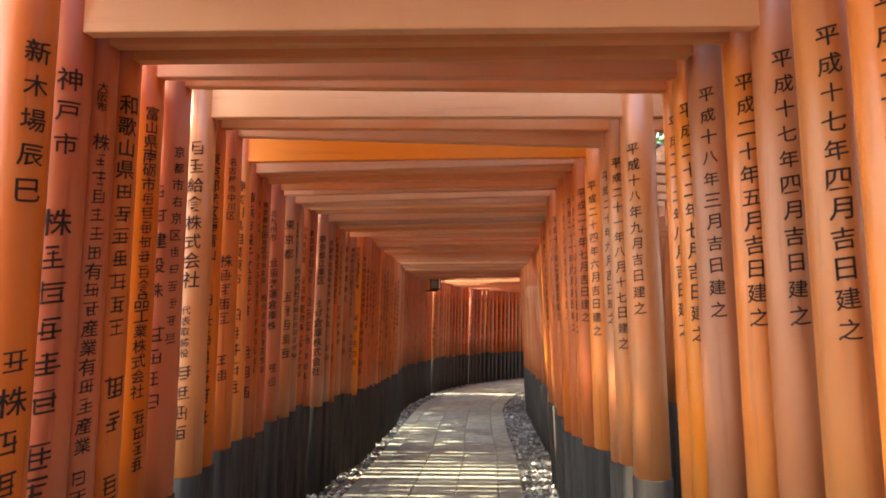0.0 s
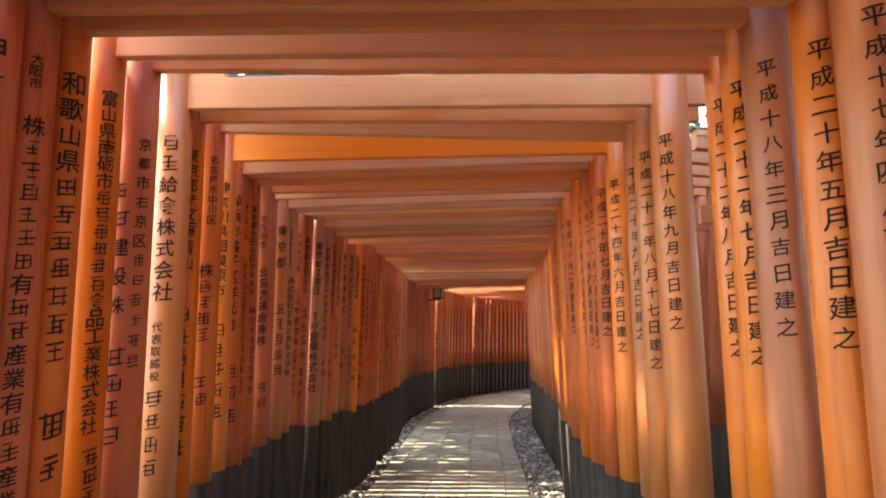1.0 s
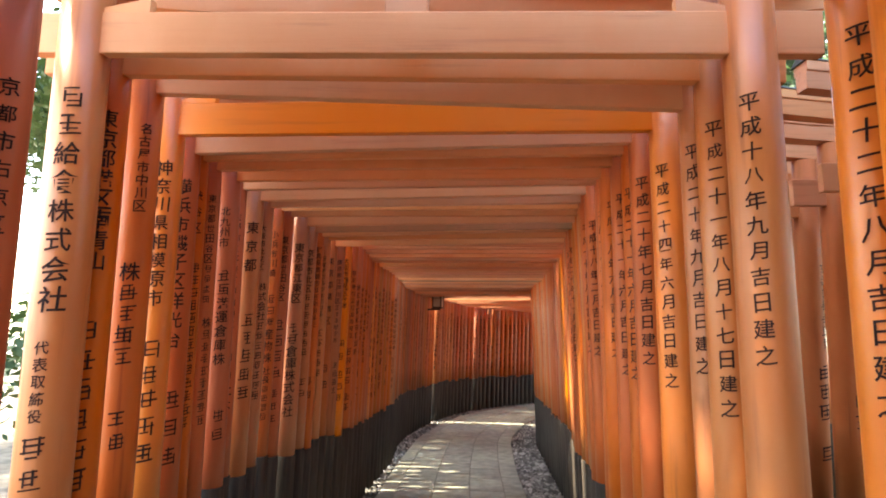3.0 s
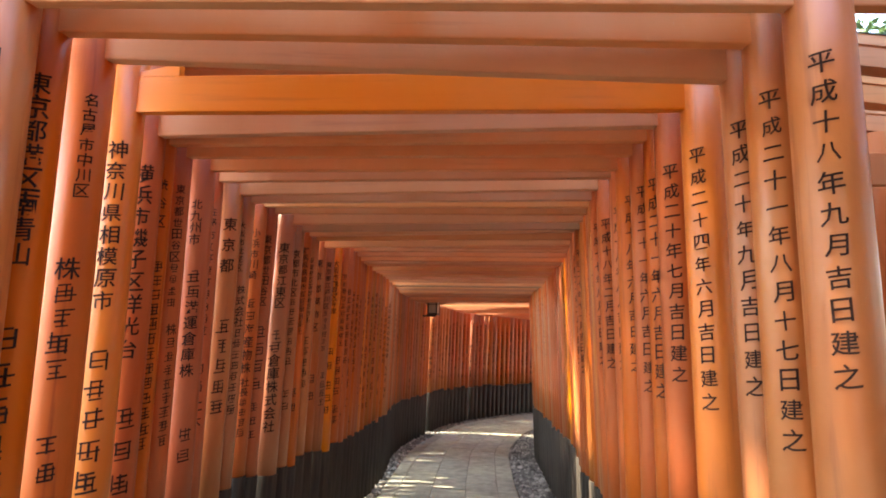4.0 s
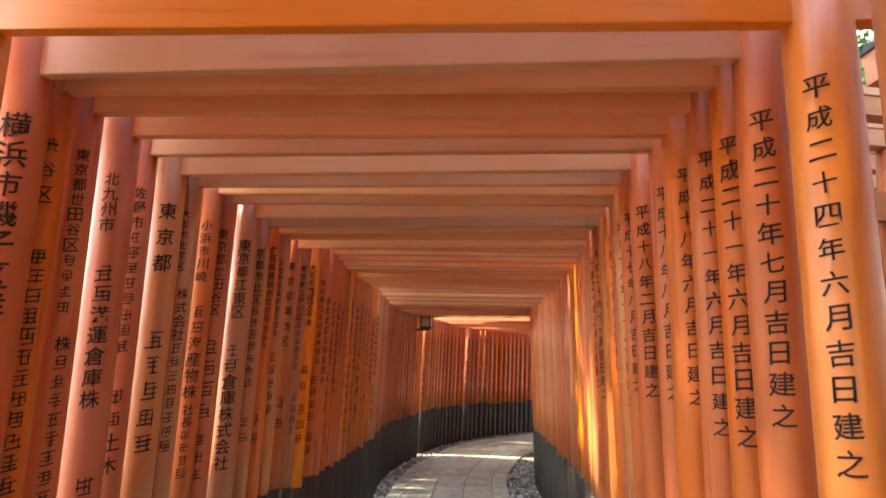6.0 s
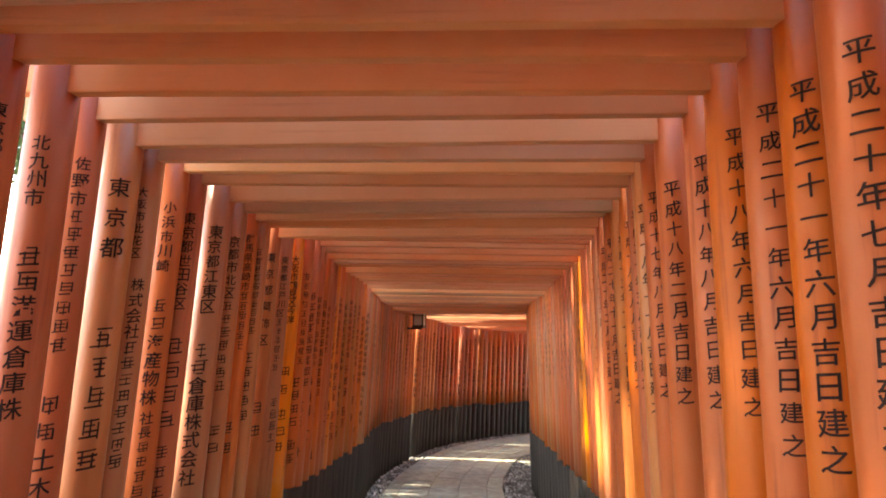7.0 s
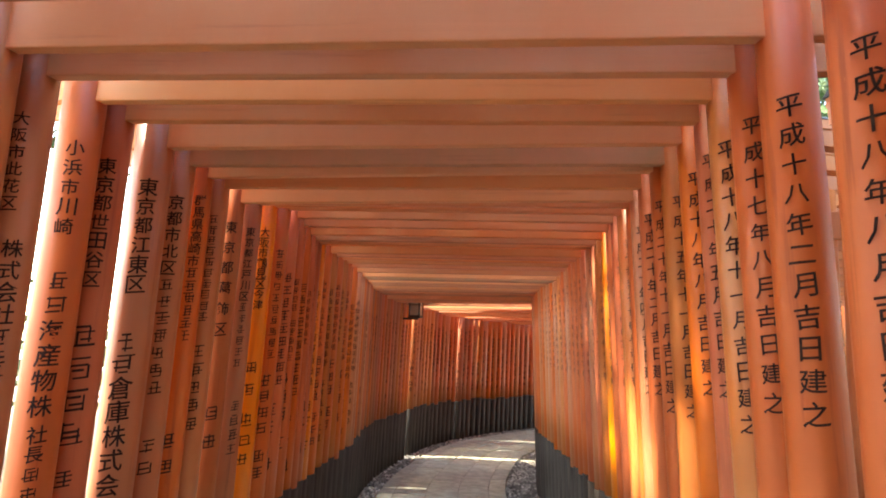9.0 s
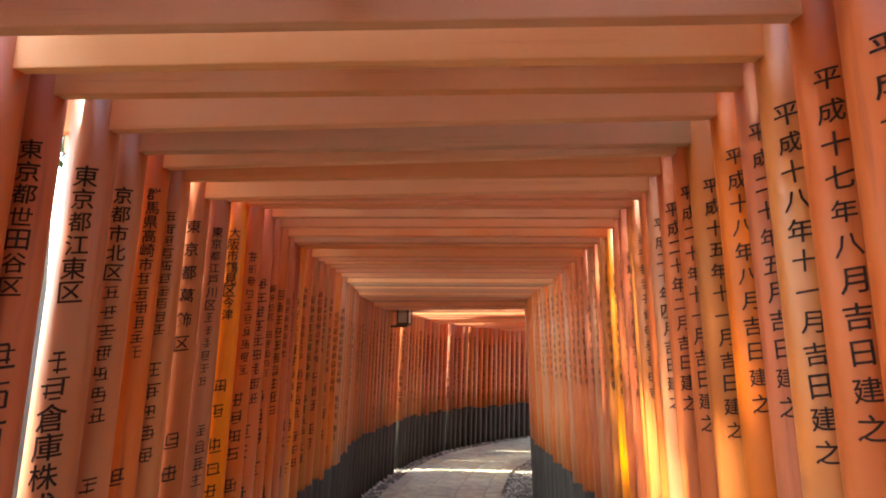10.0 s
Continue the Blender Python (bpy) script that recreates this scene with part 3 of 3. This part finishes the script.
# ---- hanging lantern at the bend ----
def lantern(place, turn):
    root = new("lantern")
    root.matrix_basis = Matrix.Translation(place) @ Matrix.Rotation(turn, 4, "Z")
    tagged(root, "dark wooden box lantern with a roof on a bracket", "lantern")
    bm = bmesh.new()
    lo, hi, w = -0.15, 0.11, 0.085
    for sx in (-1, 1):
        for sy in (-1, 1):
            box(bm, (sx * w - 0.013, sy * w - 0.013, lo), (sx * w + 0.013, sy * w + 0.013, hi), 0.003)
    for z in (lo, 0.03, hi - 0.02):
        t = 0.011 if z != 0.03 else 0.006
        for sgn in (-1, 1):
            box(bm, (-w, sgn * w - 0.009, z - t), (w, sgn * w + 0.009, z + t))
            box(bm, (sgn * w - 0.009, -w, z - t), (sgn * w + 0.009, w, z + t))
    box(bm, (-w - 0.02, -w - 0.02, lo - 0.03), (w + 0.02, w + 0.02, lo - 0.008), 0.003)
    part("frame", bm, LAMP_WOOD, root)
    for sx, sy in ((1, 0), (-1, 0), (0, 1), (0, -1)):
        bm = bmesh.new()
        a, b = (0.003, w - 0.015) if sx else (w - 0.015, 0.003)
        box(bm, (sx * w - a, sy * w - b, lo + 0.01), (sx * w + a, sy * w + b, hi - 0.02))
        part("pane", bm, LAMP_PAPER, root, "cream paper pane")
    bm = bmesh.new()
    base = [bm.verts.new((x, y, hi + 0.005)) for x, y in ((-0.165, -0.165), (0.165, -0.165), (0.165, 0.165), (-0.165, 0.165))]
    rim = [bm.verts.new((v.co.x, v.co.y, hi + 0.025)) for v in base]
    tip = [bm.verts.new((x, y, hi + 0.095)) for x, y in ((-0.03, -0.03), (0.03, -0.03), (0.03, 0.03), (-0.03, 0.03))]
    for a, b in ((base, rim), (rim, tip)):
        for k in range(4):
            bm.faces.new((a[k], a[(k + 1) % 4], b[(k + 1) % 4], b[k]))
    bm.faces.new(base[::-1]), bm.faces.new(tip)
    part("roof", bm, LAMP_WOOD, root)
    bm = bmesh.new()
    lathe(bm, [(0.025, hi + 0.09), (0.03, hi + 0.11), (0.012, hi + 0.14)], 10)
    part("finial", bm, LAMP_WOOD, root)
    bm = bmesh.new()
    box(bm, (-0.34, -0.018, lo - 0.06), (0.05, 0.018, lo - 0.029), 0.003)
    box(bm, (-0.34, -0.02, lo - 0.2), (-0.30, 0.02, lo - 0.02), 0.003)
    part("bracket", bm, LAMP_WOOD, root)


lantern(Vector((-1.13, 13.10, 2.01)), -0.2)

# ---- paving slabs and gravel, piece by piece ----
SLAB = random.Random(21)
edges_across = (0.0, 0.19, 0.60, 1.01, 1.40, 1.63)
for c, (a, b) in enumerate(zip(edges_across, edges_across[1:])):
    s = (-2.8 if 0 < c < 4 else -2.9) + (0.31 if c % 2 else 0.0)
    while s < 20.5:
        e = s + (0.62 if 0 < c < 4 else 0.9)
        bm = bmesh.new()
        g, lift = 0.004, SLAB.uniform(0.0, 0.004)
        ring = []
        for zz, inset in ((-0.03, 0.0), (-0.005, 0.0), (0.0, 0.006)):
            row = []
            for q, x in ((s + g + inset, a + g + inset), (s + g + inset, b - g - inset), (e - g - inset, b - g - inset), (e - g - inset, a + g + inset)):
                p = path_point(q, x)
                row.append(bm.verts.new((p.x, p.y, ground_z(q) + zz + lift)))
            ring.append(row)
        for lo_r, hi_r in zip(ring, ring[1:]):
            for k in range(4):
                bm.faces.new((lo_r[k], lo_r[(k + 1) % 4], hi_r[(k + 1) % 4], hi_r[k]))
        bm.faces.new(ring[-1])
        part("paving_slab", bm, STONE, pavement)
        s = e


def pebbles(name, label, stretch, n, lo, hi, seed):
    """Loose stones strewn between the paving and the feet of the gates."""
    rng = random.Random(seed)
    verts, faces = [], []
    shape = [(1, 0, 0), (0, 1, 0), (-1, 0, 0), (0, -1, 0), (0, 0, 1), (0, 0, -1)]
    tris = [(0, 1, 4), (1, 2, 4), (2, 3, 4), (3, 0, 4), (1, 0, 5), (2, 1, 5), (3, 2, 5), (0, 3, 5)]
    for _ in range(n):
        s = rng.uniform(*stretch)
        left = rng.random() < 0.42
        p = path_point(s, -0.02 - rng.random() ** 1.1 * 0.40 if left else PATH_WIDE + 0.02 + rng.random() * 0.40)
        r = rng.uniform(lo, hi) * (1.5 if rng.random() < 0.06 else 1)
        turn, flat = rng.uniform(0, 6.28), rng.uniform(0.5, 0.8)
        base = len(verts)
        z = ground_z(s) - 0.045 + r * 0.3 + rng.uniform(0, 0.02)
        for x, y, h in shape:
            k = r * rng.uniform(0.75, 1.2)
            verts.append((p.x + k * (x * math.cos(turn) - y * math.sin(turn)), p.y + k * 0.8 * (x * math.sin(turn) + y * math.cos(turn)), z + k * flat * h))
        faces.extend([tuple(base + i for i in t) for t in tris])
    me = bpy.data.meshes.new(name)
    me.from_pydata(verts, [], faces)
    me.materials.append(PEBBLE)
    return tagged(new(name, me), label, "gravel", kind="stuff")


pebbles("gravel", "loose grey gravel beside the paving", (-2.9, 20.5), 20300, 0.016, 0.04, 31)

# ---- the woods round the tunnel ----
def leaf_cloud(bm, centre, spread, n, rng, size):
    for _ in range(n):
        d = Vector((rng.gauss(0, 1), rng.gauss(0, 1), rng.gauss(0, 0.75)))
        d = d.normalized() * (rng.random() ** 0.45)
        p = Vector(centre) + Vector((d.x * spread, d.y * spread, d.z * spread))
        a = Vector((rng.gauss(0, 1), rng.gauss(0, 1), rng.gauss(0, 0.6))).normalized()
        b = a.orthogonal().normalized()
        k = size * rng.uniform(0.6, 1.3)
        vs = [bm.verts.new(p + a * k * u + b * k * 0.5 * v) for u, v in ((-1, 0), (0, -1), (1, 0), (0, 1))]
        bm.faces.new(vs)


def limb(bm, a, b, ra, rb, n=8):
    d = (b - a).normalized()
    u = d.orthogonal().normalized()
    w = d.cross(u)
    ring = [[bm.verts.new(p + (u * math.cos(t) + w * math.sin(t)) * r) for t in (2 * math.pi * k / n for k in range(n))] for p, r in ((a, ra), (b, rb))]
    for k in range(n):
        f = bm.faces.new((ring[0][k], ring[0][(k + 1) % n], ring[1][(k + 1) % n], ring[1][k]))
        f.smooth = True
    bm.faces.new(ring[1])


def tree(seed, high):
    rng = random.Random(seed)
    root = tagged(new("tree"), "broad green woodland tree with dark bark", "tree", "trees of the wood")
    bm, tips, p = bmesh.new(), [], Vector((0, 0, -0.2))
    for k in range(5):
        q = Vector((rng.uniform(-0.15, 0.15), rng.uniform(-0.15, 0.15), high * (k + 1) / 6))
        limb(bm, p, q, 0.22 * (1 - k / 6), 0.22 * (1 - (k + 1) / 6))
        p = q
        if k > 1:
            for _ in range(4):
                e = q + Vector((rng.uniform(-1, 1), rng.uniform(-1, 1), rng.uniform(0.1, 0.6))) * high * 0.17
                limb(bm, q, e, 0.06, 0.02, 6)
                tips.append(e)
    tips.append(p + Vector((0, 0, 0.6)))
    part("trunk", bm, BARK, root)
    bm = bmesh.new()
    for e in tips:
        leaf_cloud(bm, e, high * rng.uniform(0.09, 0.14), 1300, rng, 0.12)
    part("crown", bm, LEAF, root)
    return root


WOOD = random.Random(11)
first = [tree(1, 12.0), tree(2, 12.5)]
# first three spots: unseen trees added to block the sun, with gaps between crowns
SPOTS = [(-5.3, -1.4), (-5.5, 3.8), (-5.4, 10.5), (-7.0, 19.5), (-6.0, 24.5), (-5.6, -6.0), (-11, 2), (-12, 9), (-11, 16), (-3, 25), (4, 25), (9, 20), (8, 13), (7.5, 7.5), (7, 3), (8, -2.5), (3, -11), (-4, -11)]
for k, (x, y) in enumerate(SPOTS):
    m = pose(x, y, ground_z(max(-4, y)) - 0.05, 0, 0, WOOD.uniform(0, 360)) @ Matrix.Diagonal((1.0, 1.0, 1.12, 1) if k < 3 else (1, 1, 1, 1))
    if k < 2:
        first[k].matrix_basis = m
    else:
        copy_thing(first[k % 2], m)

# ---- the next row of gates, glimpsed through the gap ----
for k in range(54):
    y = -2.3 + 0.29 * k
    torii(Vector((1.85, y)), Vector((3.75, y + 0.1)), ground_z(y), (W, W, W), LABELS[W], (0.068, 0.068), 2.36, "", 500 + k, True)

bm = bmesh.new()
for k in range(120):
    a = 2 * math.pi * k / 120
    c = (8.0 * math.cos(a) - 0.5, 8 + 17 * math.sin(a), WOOD.uniform(0.2, 1.8))
    leaf_cloud(bm, c, WOOD.uniform(0.9, 1.4), 160, WOOD, 0.13)
tagged(part("undergrowth", bm, LEAF), "dense green shrubs along the edge of the wood", "shrubs", kind="stuff")
